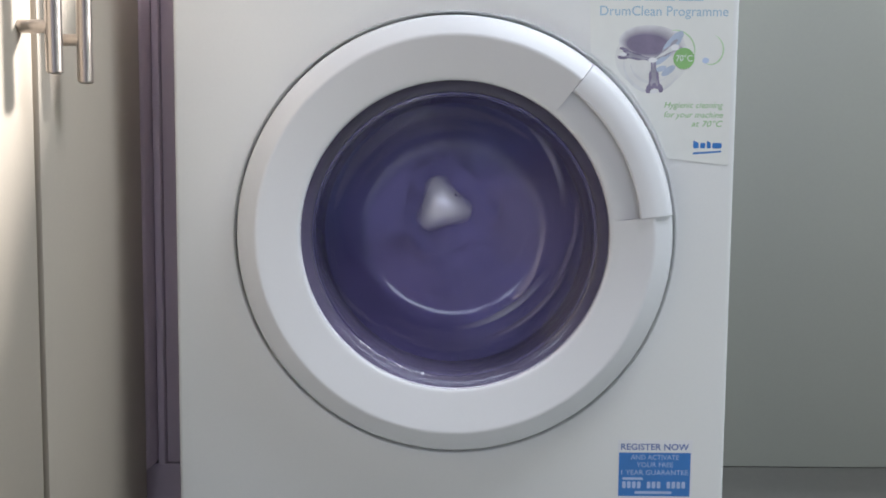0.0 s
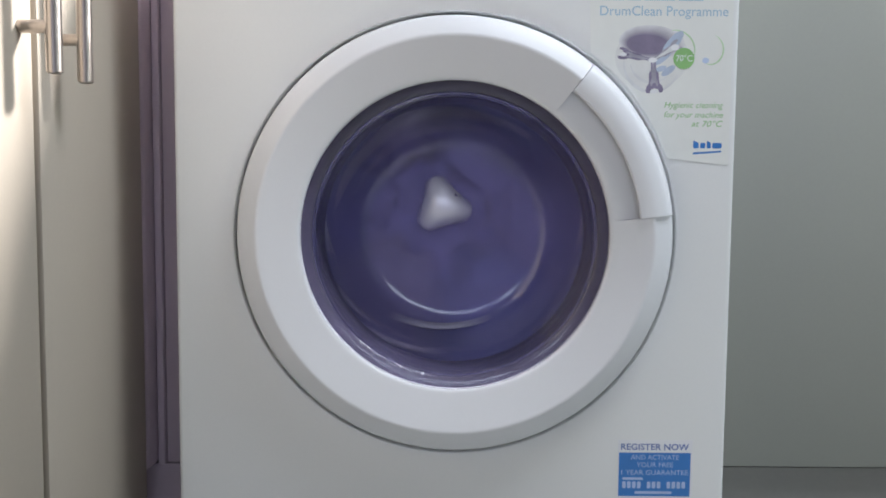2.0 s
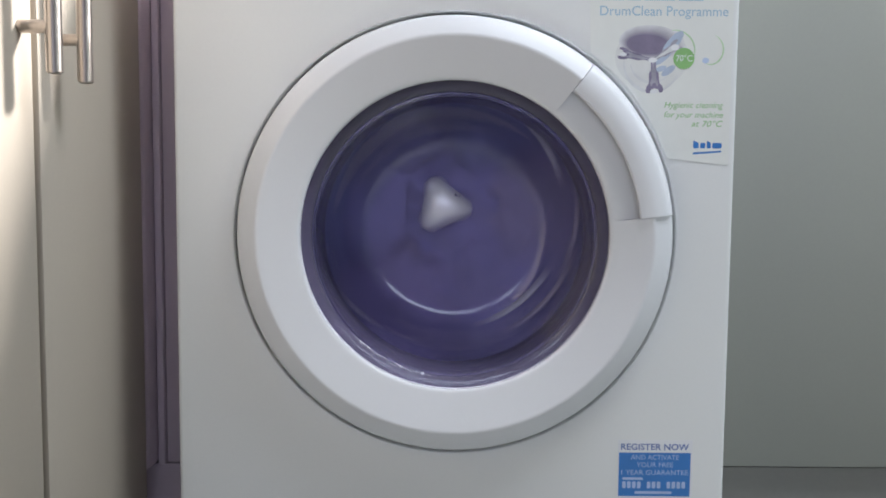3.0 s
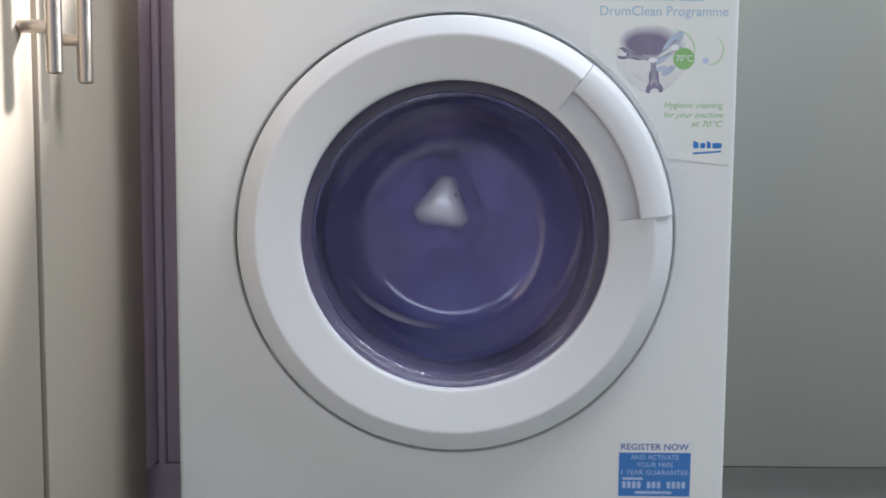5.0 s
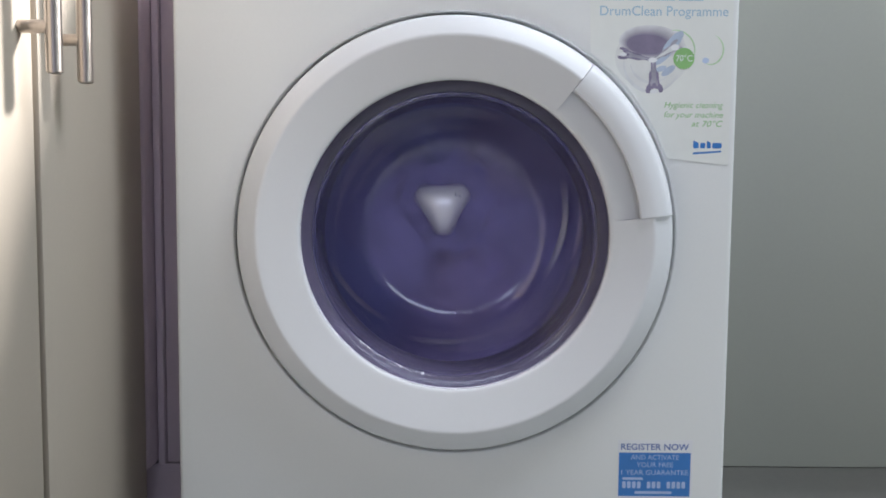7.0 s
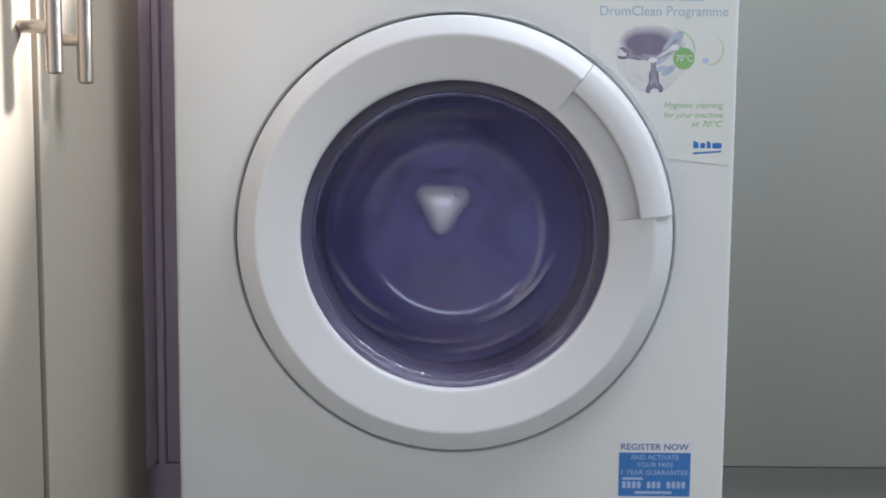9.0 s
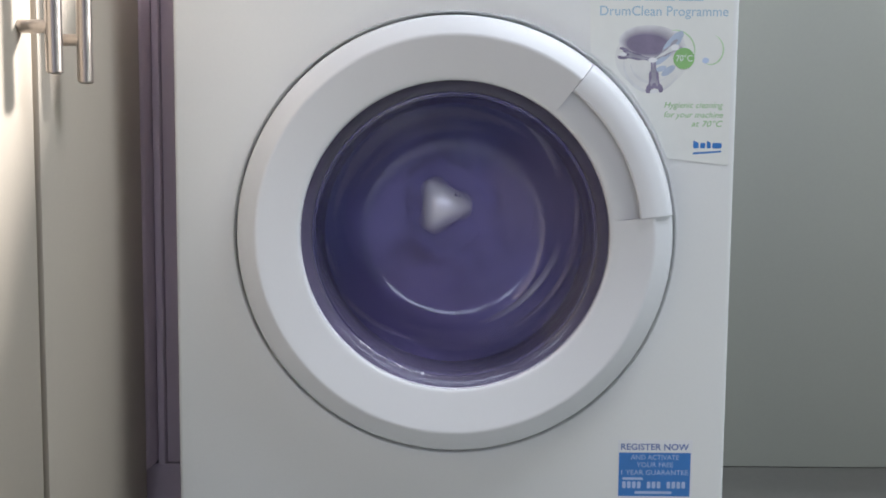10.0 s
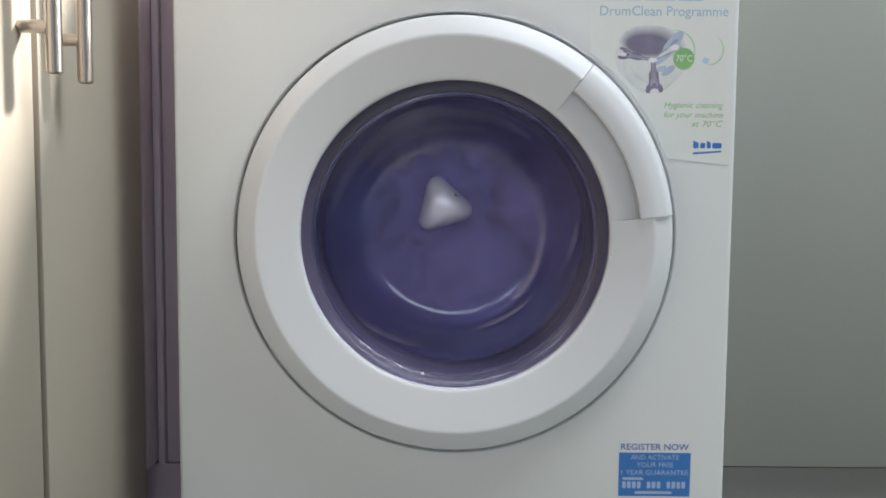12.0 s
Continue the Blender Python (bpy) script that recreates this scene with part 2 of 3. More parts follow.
part("plinth", block(-0.420, -0.306, FRONT + 0.003, FRONT + 0.022, 0.0, PLINTH - 0.003), FILLER, corner, smooth=False)

right = thing("kitchen_cabinet", (0.62, 0.42, 0), "plain cream base cabinet standing behind the machine's front, shade put into its colour", "cabinet", "cream base cabinets")
part("body", block(0.312, 0.928, FRONT + 0.020, 0.74, PLINTH - 0.002, 0.872), SHADED_CREAM, right, smooth=False)
part("door", block(0.312, 0.926, FRONT, FRONT + 0.018, PLINTH, 0.868, bevel=0.0022), SHADED_CREAM, right)
part("plinth", block(0.312, 0.928, FRONT + 0.012, FRONT + 0.030, 0.0, PLINTH - 0.0047), SHADOW_GREY, right, "grey-cream kick board, recess shade put into its colour", smooth=False)

# ---- washing machine ----
DOOR = (0.001, 0.4525)     # centre of the door in x and z
AXIS = (-0.0125, 0.4835)   # axis of the drum in x and z
machine = thing("washing_machine", (0, 0.27, 0), "white front-loading washing machine with a round door, spinning", "washing machine")


def front_panel():
    """The enamelled front: rounded outer edge and a round opening with a turned-in lip."""
    bm = bmesh.new()
    n, zc, hw, z0, z1 = 128, DOOR[1], 0.3015, 0.070, 0.845
    angles = sorted([2 * math.pi * i / n for i in range(n)])

    def square(a, inset):
        c, s = math.cos(a), math.sin(a)
        w, top, low = hw - inset, z1 - inset - zc, z0 + inset - zc
        ts = [((w if c > 0 else -w) - DOOR[0]) / c if abs(c) > 1e-6 else 9, (top if s > 0 else low) / s if abs(s) > 1e-6 else 9]
        t = min(ts)
        return DOOR[0] + t * c, zc + t * s
    loops = []
    for r, y in ((0.2392, 0.0160), (0.2392, 0.0060), (0.2394, 0.0024), (0.2402, 0.0008), (0.2425, 0.0), (0.262, 0.0)):
        loops.append([(DOOR[0] + r * math.cos(a), y, zc + r * math.sin(a)) for a in angles])
    for inset, y in ((0.006, 0.0), (0.0036, 0.0003), (0.0018, 0.0010), (0.0006, 0.0022), (0.0, 0.004), (0.0, 0.030)):
        loops.append([(p[0], y, p[1]) for p in (square(a, inset) for a in angles)])
    rows = [[bm.verts.new(p) for p in loop] for loop in loops]
    for p, q in zip(rows, rows[1:]):
        for i in range(n):
            j = (i + 1) % n
            bm.faces.new((p[i], p[j], q[j], q[i]))
    return bm


part("front_panel", front_panel(), ENAMEL, machine)
part("side_panel", block(-0.300, -0.297, 0.031, 0.54, 0.030, 0.845), ENAMEL, machine, smooth=False)
part("side_panel", block(0.297, 0.300, 0.031, 0.54, 0.030, 0.845), ENAMEL, machine, smooth=False)
part("top_panel", block(-0.300, 0.300, 0.010, 0.54, 0.846, 0.862, bevel=0.004), ENAMEL, machine)
part("back_panel", block(-0.297, 0.297, 0.537, 0.54, 0.030, 0.845), ENAMEL, machine, smooth=False)
part("base_panel", block(-0.297, 0.297, 0.012, 0.535, 0.030, 0.069), ENAMEL, machine, smooth=False)
for fx in (-0.25, 0.25):
    for fy in (0.07, 0.49):
        bm = bmesh.new()
        bmesh.ops.create_cone(bm, cap_ends=True, segments=20, radius1=0.024, radius2=0.014, depth=0.030, matrix=Matrix.Translation((fx, fy, 0.015)))
        part("foot", bm, DARK, machine, "black levelling foot")
# added dark ring that stands in for the shadow line round the door
part("gap_shade_ring", lathe([(0.1672, 0.0165), (0.246, 0.0165), (0.246, 0.024), (0.1672, 0.028)], DOOR), DARK, machine, "dark ring added behind the door's gap to paint its shade")
part("gasket", lathe(rounded([(0.1535, 0.0065), (0.1555, 0.0038), (0.1664, -0.0006), (0.1676, 0.0150), (0.1690, 0.064), (0.242, 0.068), (0.242, 0.076), (0.162, 0.076), (0.1532, 0.0640), (0.1528, 0.0520), (0.1546, 0.0480), (0.1544, 0.0340), (0.1562, 0.0300), (0.1560, 0.0160)], [0.002, 0.001, 0.0003, 0.004, 0.003, 0.003, 0.003, 0.004, 0.005, 0.002, 0.002, 0.002, 0.002, 0.004], 3), DOOR), GASKET, machine, "grey rubber door gasket with folds")

# door: rim and dished inner face, with the grip let into its upper side
GRIP0, GRIP1 = 6.2, 51.6
RIM = [(0.2335, 0.0100), (0.2338, -0.004), (0.2330, -0.010), (0.2315, -0.0128), (0.2285, -0.0150), (0.2125, -0.0238), (0.2105, -0.0245), (0.2085, -0.0243),
       (0.2065, -0.0238), (0.1720, -0.0158), (0.1690, -0.0151), (0.1668, -0.0142), (0.1655, -0.0128), (0.1652, -0.0120), (0.1656, -0.0116), (0.1664, -0.0114), (0.1664, 0.0100)]
door = part("door", lathe(RIM, DOOR, GRIP1 + 0.12, 360 + GRIP0 - 0.12, 220), RING, machine, "white round door frame with a dished inner face")
PLATE = rounded([(0.2335, 0.0100), (0.2342, -0.010), (0.2260, -0.0212), (0.2115, -0.0258), (0.1962, -0.0246), (0.1955, -0.0205), (0.2150, -0.0150), (0.2260, 0.0100)],
                [0, 0.004, 0.006, 0.006, 0.002, 0.001, 0.003, 0], 4)
part("handle", lathe(PLATE, DOOR, GRIP0, GRIP1, 48), RING, door, "white grip plate over a finger recess")
HOLLOW = [(0.2230, 0.0100), (0.2200, -0.0060), (0.2080, -0.0090), (0.1980, -0.0115), (0.1880, -0.0136), (0.1760, -0.0152), (0.1700, -0.0152), (0.1668, -0.0142), (0.1655, -0.0128), (0.1652, -0.0120), (0.1656, -0.0116), (0.1664, -0.0114), (0.1664, 0.0100)]
part("grip_recess", lathe(HOLLOW, DOOR, GRIP0 - 0.1, GRIP1 + 0.1, 48), RING, door)
# glass bowl, a shell of even thickness
OUT = [(0.1661, -0.0102), (0.1648, -0.0101), (0.1580, -0.0086), (0.1540, -0.0072), (0.1518, -0.0050), (0.1503, -0.0010), (0.1490, 0.0060), (0.1470, 0.0180), (0.1446, 0.0300), (0.1412, 0.0430), (0.1366, 0.0560), (0.1320, 0.0655), (0.1280, 0.0725), (0.1245, 0.0788), (0.1215, 0.0843), (0.1183, 0.0895), (0.1153, 0.0937), (0.1126, 0.0966), (0.1093, 0.0990), (0.1056, 0.1009), (0.1014, 0.1022), (0.0964, 0.1031), (0.0600, 0.1070), (0.0300, 0.1092), (0.0010, 0.1100)]
BACK = [(0.0010, 0.1140), (0.0300, 0.1132), (0.0600, 0.1110), (0.0969, 0.1071), (0.1024, 0.1061), (0.1072, 0.1046), (0.1114, 0.1024), (0.1152, 0.0997), (0.1184, 0.0963), (0.1217, 0.0917), (0.1250, 0.0864), (0.1281, 0.0807), (0.1314, 0.0746), (0.1355, 0.0674), (0.1403, 0.0576), (0.1450, 0.0442), (0.1485, 0.0310), (0.1510, 0.0188), (0.1529, 0.0068), (0.1541, -0.0004), (0.1552, -0.0026), (0.1568, -0.0040), (0.1590, -0.0048), (0.1645, -0.0060), (0.1661, -0.0063)]
bowl = part("glass_bowl", lathe(OUT + BACK, DOOR, steps=128), GLASS, door, "dark tinted glass bowl")
bowl.visible_shadow = False
bm = bmesh.new()
for dx, dz, r in ((0.0, 0.0, 0.0022), (0.004, -0.002, 0.0012), (0.022, -0.004, 0.0009)):
    bmesh.ops.create_uvsphere(bm, u_segments=12, v_segments=8, radius=r, matrix=Matrix.Translation((0.0045 + dx, 0.1070, 0.4975 + dz)) @ Matrix.Diagonal((1, 0.5, 1, 1)))
part("water_drop", bm, WATER, bowl, "small water drops on the glass")

# drum, turning on its axis
CENTRE = (AXIS[0], 0.25, AXIS[1])
SHELL = [(0.216, 0.086), (0.236, 0.088), (0.240, 0.094), (0.240, 0.395), (0.232, 0.402), (0.060, 0.405), (0.001, 0.405),
         (0.001, 0.409), (0.060, 0.409), (0.234, 0.406), (0.244, 0.397), (0.244, 0.092), (0.238, 0.084), (0.216, 0.082)]
drum = part("drum", lathe(SHELL, AXIS, steps=96), STEEL, machine, "stainless steel drum, spinning clockwise", origin=CENTRE)


def three_sided(size, y, n, soft):
    """A loop round the axis: a rounded triangle with corners at 0, 120 and 240 degrees; soft 0 is sharp, 1 is round."""
    flat = size * (0.5 + 0.5 * soft)
    q, p = size - flat, 2 * flat - size
    turn = math.atan2(p * math.sin(math.pi / 3), 2 * q + p * 0.5)
    out = []
    for i in range(n):
        a = 2 * math.pi * i / n
        d = abs((math.degrees(a) + 60) % 120 - 60) * math.pi / 180
        r = 2 * q * math.cos(d) + math.sqrt(max(p * p - (2 * q * math.sin(d)) ** 2, 0)) if d < turn else flat / math.cos(math.pi / 3 - d)
        out.append((AXIS[0] + r * math.cos(a), y, AXIS[1] + r * math.sin(a)))
    return out


def stack(loops, close_first=True, close_last=True):
    bm = bmesh.new()
    rows = [[bm.verts.new(p) for p in loop] for loop in loops]
    n = len(rows[0])
    for p, q in zip(rows, rows[1:]):
        for i in range(n):
            bm.faces.new((p[i], p[(i + 1) % n], q[(i + 1) % n], q[i]))
    if close_first:
        bm.faces.new(rows[0])
    if close_last:
        bm.faces.new(rows[-1])
    return bm


part("hub", stack([three_sided(r, y, 72, k) for r, y, k in ((0.003, 0.1265, 0.95), (0.008, 0.1268, 0.9), (0.014, 0.1280, 0.8), (0.020, 0.1303, 0.66), (0.026, 0.1335, 0.52), (0.031, 0.1375, 0.43),
     (0.0345, 0.1415, 0.37), (0.0370, 0.1465, 0.34), (0.0385, 0.1545, 0.32), (0.040, 0.230, 0.35), (0.040, 0.403, 0.7))]), HUB, drum, "pale three-cornered metal hub")
for k in range(3):
    a = radians(60 + 120 * k)
    bm = block(-0.019, 0.019, 0.115, 0.39, 0.0, 0.055, bevel=0.014, segments=3)
    bmesh.ops.transform(bm, verts=bm.verts, matrix=Matrix.Translation((AXIS[0], 0, AXIS[1])) @ Matrix.Rotation(-a + math.pi / 2, 4, "Y") @ Matrix.Translation((0, 0, -0.238)))
    part("paddle", bm, STEEL, drum)

# ---- labels on the machine ----
edge = [(DOOR[0] + 0.2432 * math.cos(radians(a)), DOOR[1] + 0.2432 * math.sin(radians(a))) for a in np.linspace(20.6, 54.0, 14)]
label = part("programme_label", sheet([(0.2938, 0.5312)] + edge + [(0.1415, 0.722), (0.2945, 0.722)], -0.0003, 0.0002),
             VINYL, machine, "pale green programme sticker with a printed drum", smooth=False)


def print_on(owner, name, outline, material, lift, text=""):
    return part(name, sheet(outline, -0.0003 - lift * 0.15, 0.00004), material, owner, text, smooth=False)


part("lettering", letters("DrumClean Programme", 0.1530, 0.2890, 0.6885, 0.6985, -0.00036), INK_SKY, label, "pale blue words", smooth=False)
for k, (x0, x1) in enumerate(((0.154, 0.178), (0.181, 0.196), (0.200, 0.232), (0.236, 0.262))):
    print_on(label, "line", [(x0, 0.7045), (x1, 0.7045), (x1, 0.7105), (x0, 0.7105)], INK_SKY, 0.0003)
# printed picture: a drum star with water
print_on(label, "halo", oval(0.2090, 0.6450, 0.0390, 0.0330), INK_MIST, 0.0001)
print_on(label, "halo", arc_band(0.2095, 0.6390, 0.0300, 0.0040, 175, 335), INK_HAZE, 0.0003)
print_on(label, "halo", arc_band(0.2095, 0.6420, 0.0235, 0.0030, 190, 320), INK_HAZE, 0.00034)
for k in range(9):
    t = k / 8
    ink = surface("drum_ink", tuple(a + (b - a) * t for a, b in zip((0.72, 0.725, 0.74), (0.22, 0.19, 0.28))), 0.4, vary=0.12, scale=110, bump=0)
    print_on(label, "drum_picture", oval(0.2085 - 0.004 * t, 0.6605 - 0.002 * t, 0.0350 - 0.0125 * t, 0.0180 - 0.0075 * t, turn=-3), ink, 0.00037 + 0.00003 * k)
for k, (x, z, rx, rz, turn) in enumerate(((0.2310, 0.6600, 0.0160, 0.0058, 50), (0.2210, 0.6460, 0.0130, 0.0046, 42), (0.2270, 0.6310, 0.0085, 0.0036, 36), (0.2360, 0.6640, 0.0070, 0.0040, 70), (0.2190, 0.6330, 0.0060, 0.0028, 20))):
    print_on(label, "splash", oval(x, z, rx, rz, turn=turn), INK_WATER, 0.00075 + 0.00004 * k, "pale blue water splash")


def arm(a, length, wide):
    """One arm of the star, from the hub out to its two toes."""
    c, s, hx, hz = math.cos(radians(a)), math.sin(radians(a)), 0.2105, 0.6420
    pts = [(0.06, 0.0028), (0.30, 0.0030), (0.40, 0.0056), (0.70, 0.0060), (0.80, 0.0092), (0.92, 0.0104), (1.0, 0.0088), (1.0, 0.0058), (0.90, 0.0046), (0.86, 0.0)]
    out = [(hx + u * length * c - v * wide * s, hz + u * length * s + v * wide * c) for u, v in pts]
    return out + [(hx + u * length * c + v * wide * s, hz + u * length * s - v * wide * c) for u, v in pts[-2::-1]]


for k, (a, length, wide, mat) in enumerate(((168, 0.0375, 0.62, INK_GREY), (32, 0.0330, 0.62, INK_MID), (-86, 0.0345, 0.92, INK_GREY))):
    print_on(label, "star_arm", arm(a, length, wide), mat, 0.00100 + 0.00003 * k)
    print_on(label, "star_arm", arm(a, length * 0.80, wide * 0.45), INK_MID if mat is INK_GREY else INK_HAZE, 0.00115 + 0.00003 * k)
for x, z, rx, rz in ((0.2100, 0.6420, 0.0046, 0.0028), (0.1785, 0.6478, 0.0036, 0.0022), (0.2335, 0.6556, 0.0044, 0.0034), (0.2445, 0.6548, 0.0022, 0.0017), (0.2125, 0.6090, 0.0040, 0.0020)):
    print_on(label, "glint", oval(x, z, rx, rz, 20), INK_WHITE, 0.0013)
print_on(label, "swirl", arc_band(0.2330, 0.6520, 0.0215, 0.0016, -30, 100), INK_LIME, 0.00070)
print_on(label, "swirl", arc_band(0.2715, 0.6535, 0.0135, 0.0016, -110, 70, squash=1.15), INK_LIME, 0.00067)
print_on(label, "splash", oval(0.2665, 0.6420, 0.0036, 0.0030, 20), INK_PALE, 0.00064)
dot = print_on(label, "temperature_dot", oval(0.2432, 0.6440, 0.0112, 0.0112), INK_GREEN, 0.0015, "green dot with white figures")
part("figures", letters("70°C", 0.2348, 0.2522, 0.6410, 0.6475, -0.00058), INK_WHITE, label, "white figures", smooth=False)
for words, x0, x1, z0 in (("Hygienic cleaning", 0.2238, 0.2868, 0.5920), ("for your machine", 0.2238, 0.2868, 0.5818), ("at 70°C", 0.2535, 0.2868, 0.5722)):
    part("lettering", letters(words, x0, x1, z0, z0 + 0.0062, -0.00036, lean=0.25), INK_GREEN, label, "green slanted words", smooth=False)
# maker's mark: plain blue strokes
for k, (x0, x1) in enumerate(((0.2560, 0.2620), (0.2635, 0.2690), (0.2705, 0.2750), (0.2765, 0.2865))):
    print_on(label, "mark", rounded([(x0, 0.5490), (x1, 0.5492), (x1, 0.5550), (x0, 0.5575 if k in (0, 2) else 0.5550)], 0.0016, 3), INK_BLUE, 0.0004)
print_on(label, "mark", [(0.2560, 0.5425), (0.2860, 0.5450), (0.2862, 0.5468), (0.2560, 0.5447)], INK_BLUE, 0.0004)

notice = part("guarantee_label", sheet([(0.1835, 0.1640), (0.2655, 0.1640), (0.2655, 0.2290), (0.1835, 0.2290)], -0.0003, 0.0002), PAPER, machine, "white and blue register-now sticker", smooth=False)
print_on(notice, "blue_field", [(0.1848, 0.1655), (0.2640, 0.1655), (0.2640, 0.2148), (0.1848, 0.2148)], INK_BLUE, 0.0003)
part("lettering", letters("REGISTER NOW", 0.1868, 0.2618, 0.2180, 0.2248, -0.00036, heavy=0.012), INK_NAVY, notice, "navy capital letters", smooth=False)
for words, x0, x1, z0 in (("AND ACTIVATE", 0.1980, 0.2510, 0.2070), ("YOUR FREE", 0.2045, 0.2450, 0.1985), ("1 YEAR GUARANTEE", 0.1878, 0.2615, 0.1898)):
    part("lettering", letters(words, x0, x1, z0, z0 + 0.0054, -0.00042), INK_LABEL, notice, "pale capital letters", smooth=False)
number = [(0.1890 + 0.00548 * k, 0.1890 + 0.00548 * k + 0.0040, 0.1745, 0.1822) for k in range(13) if k not in (4, 8)]
for x0, x1, z0, z1 in number + [(0.1890, 0.2120, 0.1840, 0.1868), (0.2030, 0.2440, 0.1682, 0.1712)]:
    print_on(notice, "line", rounded([(x0, z0), (x1, z0), (x1, z1), (x0, z1)], 0.0012, 2), INK_LABEL, 0.0006, "pale line")

# ---- wash load: garments pressed round the drum wall, turning with it ----


def garment(name, mid, span, r_in, r_out, y0, y1, seed, material, words):
    """A crumpled roll of cloth that fills one sector of the drum."""
    bm = bmesh.new()
    nu, nv, rows = 44, 56, []
    rc, rh, yc, yh = (r_in + r_out) / 2, (r_out - r_in) / 2, (y0 + y1) / 2, (y1 - y0) / 2
    for i in range(nu + 1):
        t = i / nu
        a = radians(mid + span * (t - 0.5))
        cap = math.sin(math.pi * min(max(t, 0.012), 0.988)) ** 0.30
        ring = []
        for j in range(nv):
            b = 2 * math.pi * j / nv
            q = Vector((math.cos(a) * 3.2, math.sin(a) * 3.2, seed * 3.7)) + Vector((math.cos(b), math.sin(b), 0)) * 0.9
            swell = 1 + 0.16 * noise.noise(q * 1.1)
            fold = abs(noise.noise(Vector((a * 2.2 + 0.8 * math.sin(b), b * 1.6, seed * 5.1)))) ** 0.7
            crease = noise.noise(Vector((a * 6 + b * 1.4, b * 3.0, seed * 2.3 + 9)))
            k = cap * (swell - 0.13 * fold + 0.03 * crease)
            u = math.copysign(abs(math.cos(b)) ** 0.5, math.cos(b))
            w = math.copysign(abs(math.sin(b)) ** 0.5, math.sin(b))
            r = max(min(rc + rh * k * u, 0.237), 0.020)
            y = yc + yh * k * w + 0.10 * max(0.10 - r, 0) - 0.056 * min(max((r - 0.120) / 0.07, 0), 1) * (w < 0)
            ring.append(bm.verts.new((AXIS[0] + r * math.cos(a), y, AXIS[1] + r * math.sin(a))))
        rows.append(ring)
    for p, q in zip(rows, rows[1:]):
        for j in range(nv):
            bm.faces.new((p[j], p[(j + 1) % nv], q[(j + 1) % nv], q[j]))
    bm.faces.new(rows[0])
    bm.faces.new(rows[-1])
    ob = part(name, bm, material, origin=CENTRE)
    return tagged(ob, words, "laundry", "wash load")


LOAD = [
    garment("shirt", 10, 86, 0.046, 0.236, 0.120, 0.330, 1, CLOTH_NAVY, "wet navy cotton shirt crumpled in the drum"),
    garment("towel", 70, 84, 0.044, 0.236, 0.132, 0.335, 2, CLOTH_BLUE, "wet dark blue towel pressed to the drum"),
    garment("trousers", 131, 88, 0.047, 0.236, 0.122, 0.330, 3, CLOTH_VIOLET, "wet violet-blue trousers crumpled in the drum"),
    garment("shirt", 192, 84, 0.045, 0.236, 0.128, 0.335, 4, CLOTH_NAVY, "wet navy shirt with a pale hem in the drum"),
    garment("jumper", 250, 86, 0.046, 0.236, 0.118, 0.330, 5, CLOTH_SLATE, "wet slate-blue jumper crumpled in the drum"),
    garment("towel", 310, 84, 0.045, 0.236, 0.126, 0.335, 6, CLOTH_BLUE, "wet dark blue towel with a pale edge in the drum"),
]


def hem(owner, mid, span, r, y, width):
    """A pale edge that lies in a curve on a garment."""
    prof = rounded([(r - width, y + 0.010), (r - width * 0.5, y), (r + width * 0.5, y - 0.002), (r + width, y + 0.008), (r, y + 0.016)], 0.003, 3)
    return part("hem", lathe(prof, AXIS, mid - span / 2, mid + span / 2, 40), HEM, owner, "pale stitched hem")


def seam(owner, mid, span, r, y, width):
    """A narrow sewn ridge on a garment."""
    prof = rounded([(r - width, y + 0.010), (r - width * 0.5, y), (r + width * 0.5, y - 0.002), (r + width, y + 0.008), (r, y + 0.016)], 0.003, 3)
    return part("seam", lathe(prof, AXIS, mid - span / 2, mid + span / 2, 30), SEAM, owner, "paler sewn seam")


hem(LOAD[3], 197, 30, 0.152, 0.098, 0.0045)
hem(LOAD[5], 284, 34, 0.149, 0.098, 0.0045)
for owner, mid, span, r, y, width in ((3, 208, 30, 0.170, 0.080, 0.003), (4, 262, 34, 0.176, 0.074, 0.0035), (4, 238, 26, 0.164, 0.080, 0.003), (2, 126, 30, 0.166, 0.084, 0.003), (0, 18, 26, 0.172, 0.078, 0.003), (1, 72, 24, 0.156, 0.092, 0.003)):
    seam(LOAD[owner], mid, span, r, y, width)

# a sheet bunched flat behind the rest
loops = []
for r, d in ((0.004, 0.0), (0.02, 0.0), (0.035, 0.001), (0.055, 0.0), (0.08, -0.002), (0.11, -0.004), (0.15, -0.006), (0.19, -0.004), (0.215, 0.012), (0.215, 0.05), (0.15, 0.07), (0.004, 0.07)):
    loops.append([(AXIS[0] + r * math.cos(a), 0.158 + d + 0.010 * noise.noise(Vector((9 * r * math.cos(a) * 3, 9 * r * math.sin(a) * 3, 4.4))) + 0.004 * math.sin(a * 5 + r * 40), AXIS[1] + r * math.sin(a))
                  for a in (2 * math.pi * i / 96 for i in range(96))])
sheet_cloth = part("bed_sheet", stack(loops), CLOTH_NAVY, origin=CENTRE)
LOAD.append(tagged(sheet_cloth, "wet navy bed sheet bunched in the drum", "laundry", "wash load"))

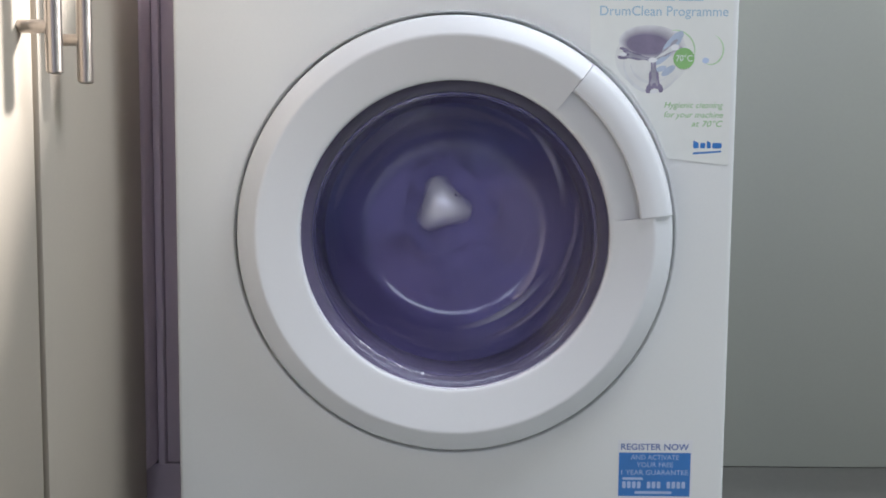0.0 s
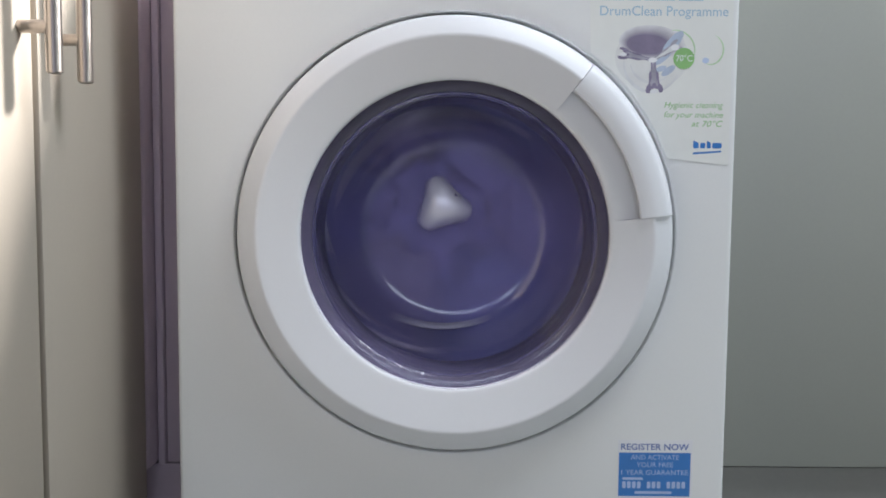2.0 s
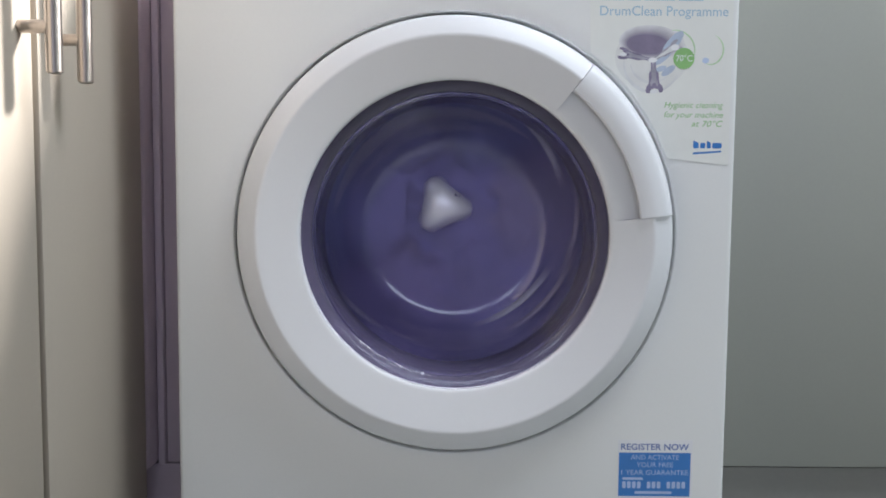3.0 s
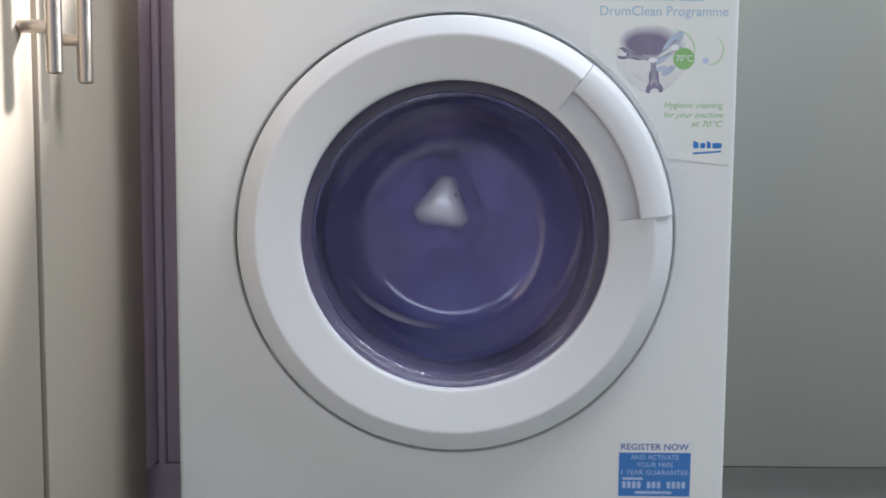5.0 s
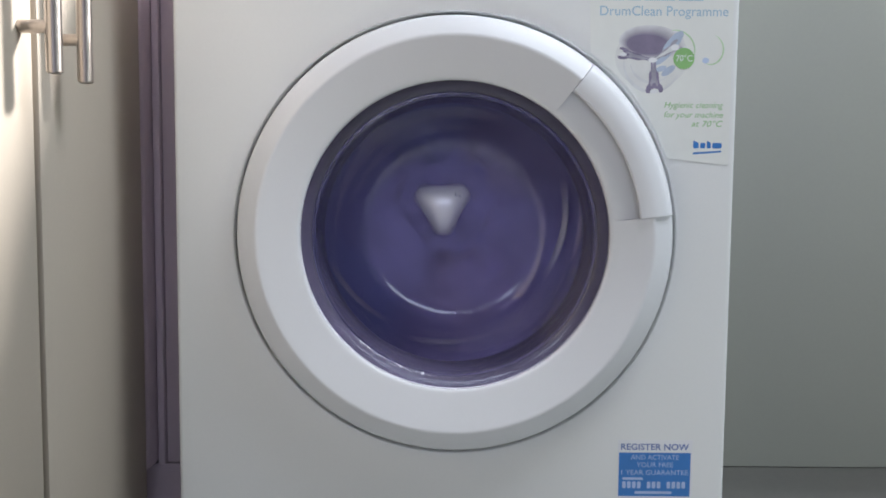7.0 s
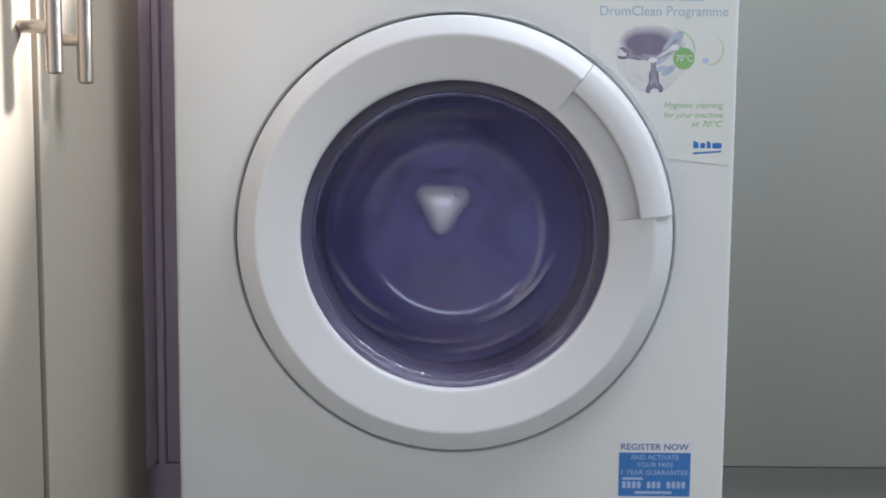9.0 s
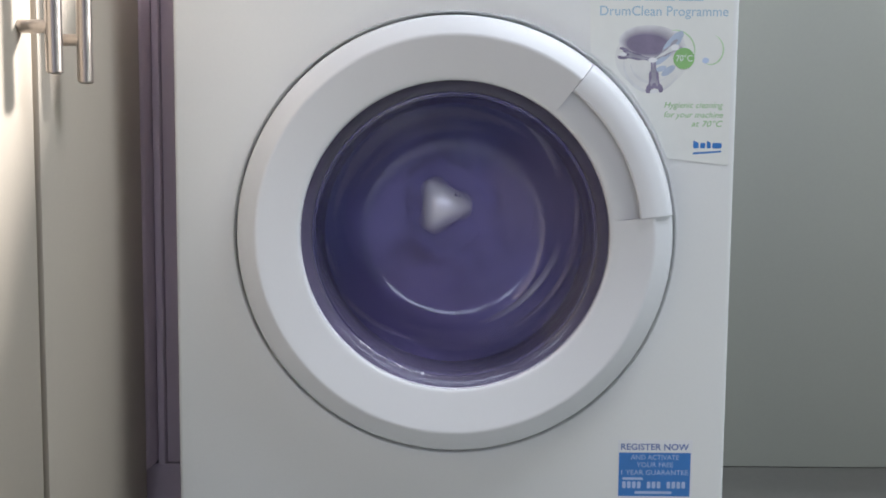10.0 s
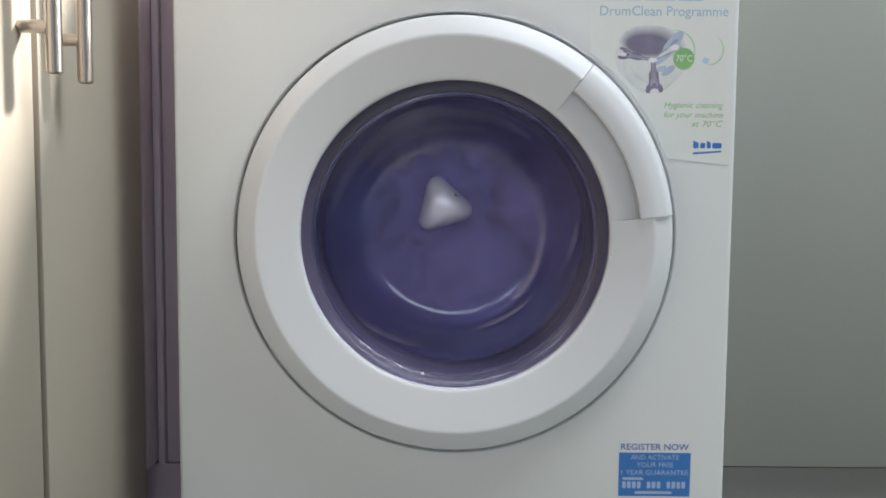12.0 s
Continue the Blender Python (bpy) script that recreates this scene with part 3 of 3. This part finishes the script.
# a loose cloth that slips over the hub as the spin ends
bm = bmesh.new()
bmesh.ops.create_grid(bm, x_segments=26, y_segments=26, size=0.5)
for v in bm.verts:
    u, w = v.co.x, v.co.y
    ragged = 1 + 0.10 * noise.noise(Vector((u * 3, w * 3, 7)))
    p, q = u * math.sqrt(1 - 2 * w * w) * ragged, w * math.sqrt(1 - 2 * u * u) * ragged
    fall = 0.009 * (4 * (p * p + q * q)) ** 1.5
    v.co = (AXIS[0] - 0.104 + p * 0.116, 0.1185 + fall + 0.0016 * noise.noise(Vector((u * 5, w * 5, 2.2))), AXIS[1] + q * 0.150)
bmesh.ops.solidify(bm, geom=bm.faces, thickness=0.003)
AT = 65
bmesh.ops.rotate(bm, verts=bm.verts, cent=CENTRE, matrix=Matrix.Rotation(radians(180 - AT), 3, "Y"))
flap = tagged(part("face_cloth", bm, CLOTH_NAVY, origin=CENTRE), "small wet navy face cloth loose in the drum", "laundry", "wash load")

# ---- what moves ----
FIRST = [105, 40, 7, -65, -146, -214, -258, -326, -393, -434, -510, -580, -620, -688, -755, -800, -875, -918, -992, -1055, -1094,
         -1170, -1249, -1320, -1358, -1424, -1490, -1556, -1580, -1650, -1688, -1759, -1828]
SECOND = [-2786, -2849, -2919, -2994, -3038, -3115, -3179, -3250, -3283, -3358, -3433, -3514, -3550, -3611, -3682, -3763, -3805, -3877,
          -3923, -3985, -4052, -4094, -4168, -4210, -4281]
THIRD = [-5265, -5307, -5372, -5441, -5484, -5560, -5632, -5713, -5738, -5805, -5884, -5925, -6001, -6079, -6107, -6169, -6252, -6285,
         -6366, -6399, -6456, -6520, -6554, -6615, -6683, -6732, -6764, -6790, -6829, -6870, -6905, -6939, -6973]


def spin():
    """The drum's turn, in degrees, every tenth of a second; even across the stretches between."""
    turn = {}
    for start, values in ((0, FIRST), (48, SECOND), (88, THIRD)):
        for k, a in enumerate(values):
            turn[start + k] = a
    known = sorted(turn)
    return [(k / 10, float(np.interp(k, known, [turn[j] for j in known]))) for k in range(121)]


def motions():
    turns = spin()
    home = drum.location.copy()
    walk(drum, [(t, pose(home.x, home.y, home.z, 0, -a, 0)) for t, a in turns])
    for ob in LOAD:
        walk(ob, [(t, pose(*CENTRE, 0, -a, 0)) for t, a in turns])
    rows = []
    for t, a in turns:
        slip = float(np.interp(t, (11.6, 11.7, 11.8, 11.9, 12.0), (0, 0.004, 0.052, 0.060, 0)))
        rows.append((t, pose(*CENTRE, 0, -a, 0) @ pose(-slip * math.cos(radians(AT)), 0.013 * max(1 - slip / 0.045, 0), -slip * math.sin(radians(AT)))))
    walk(flap, rows)


motions()
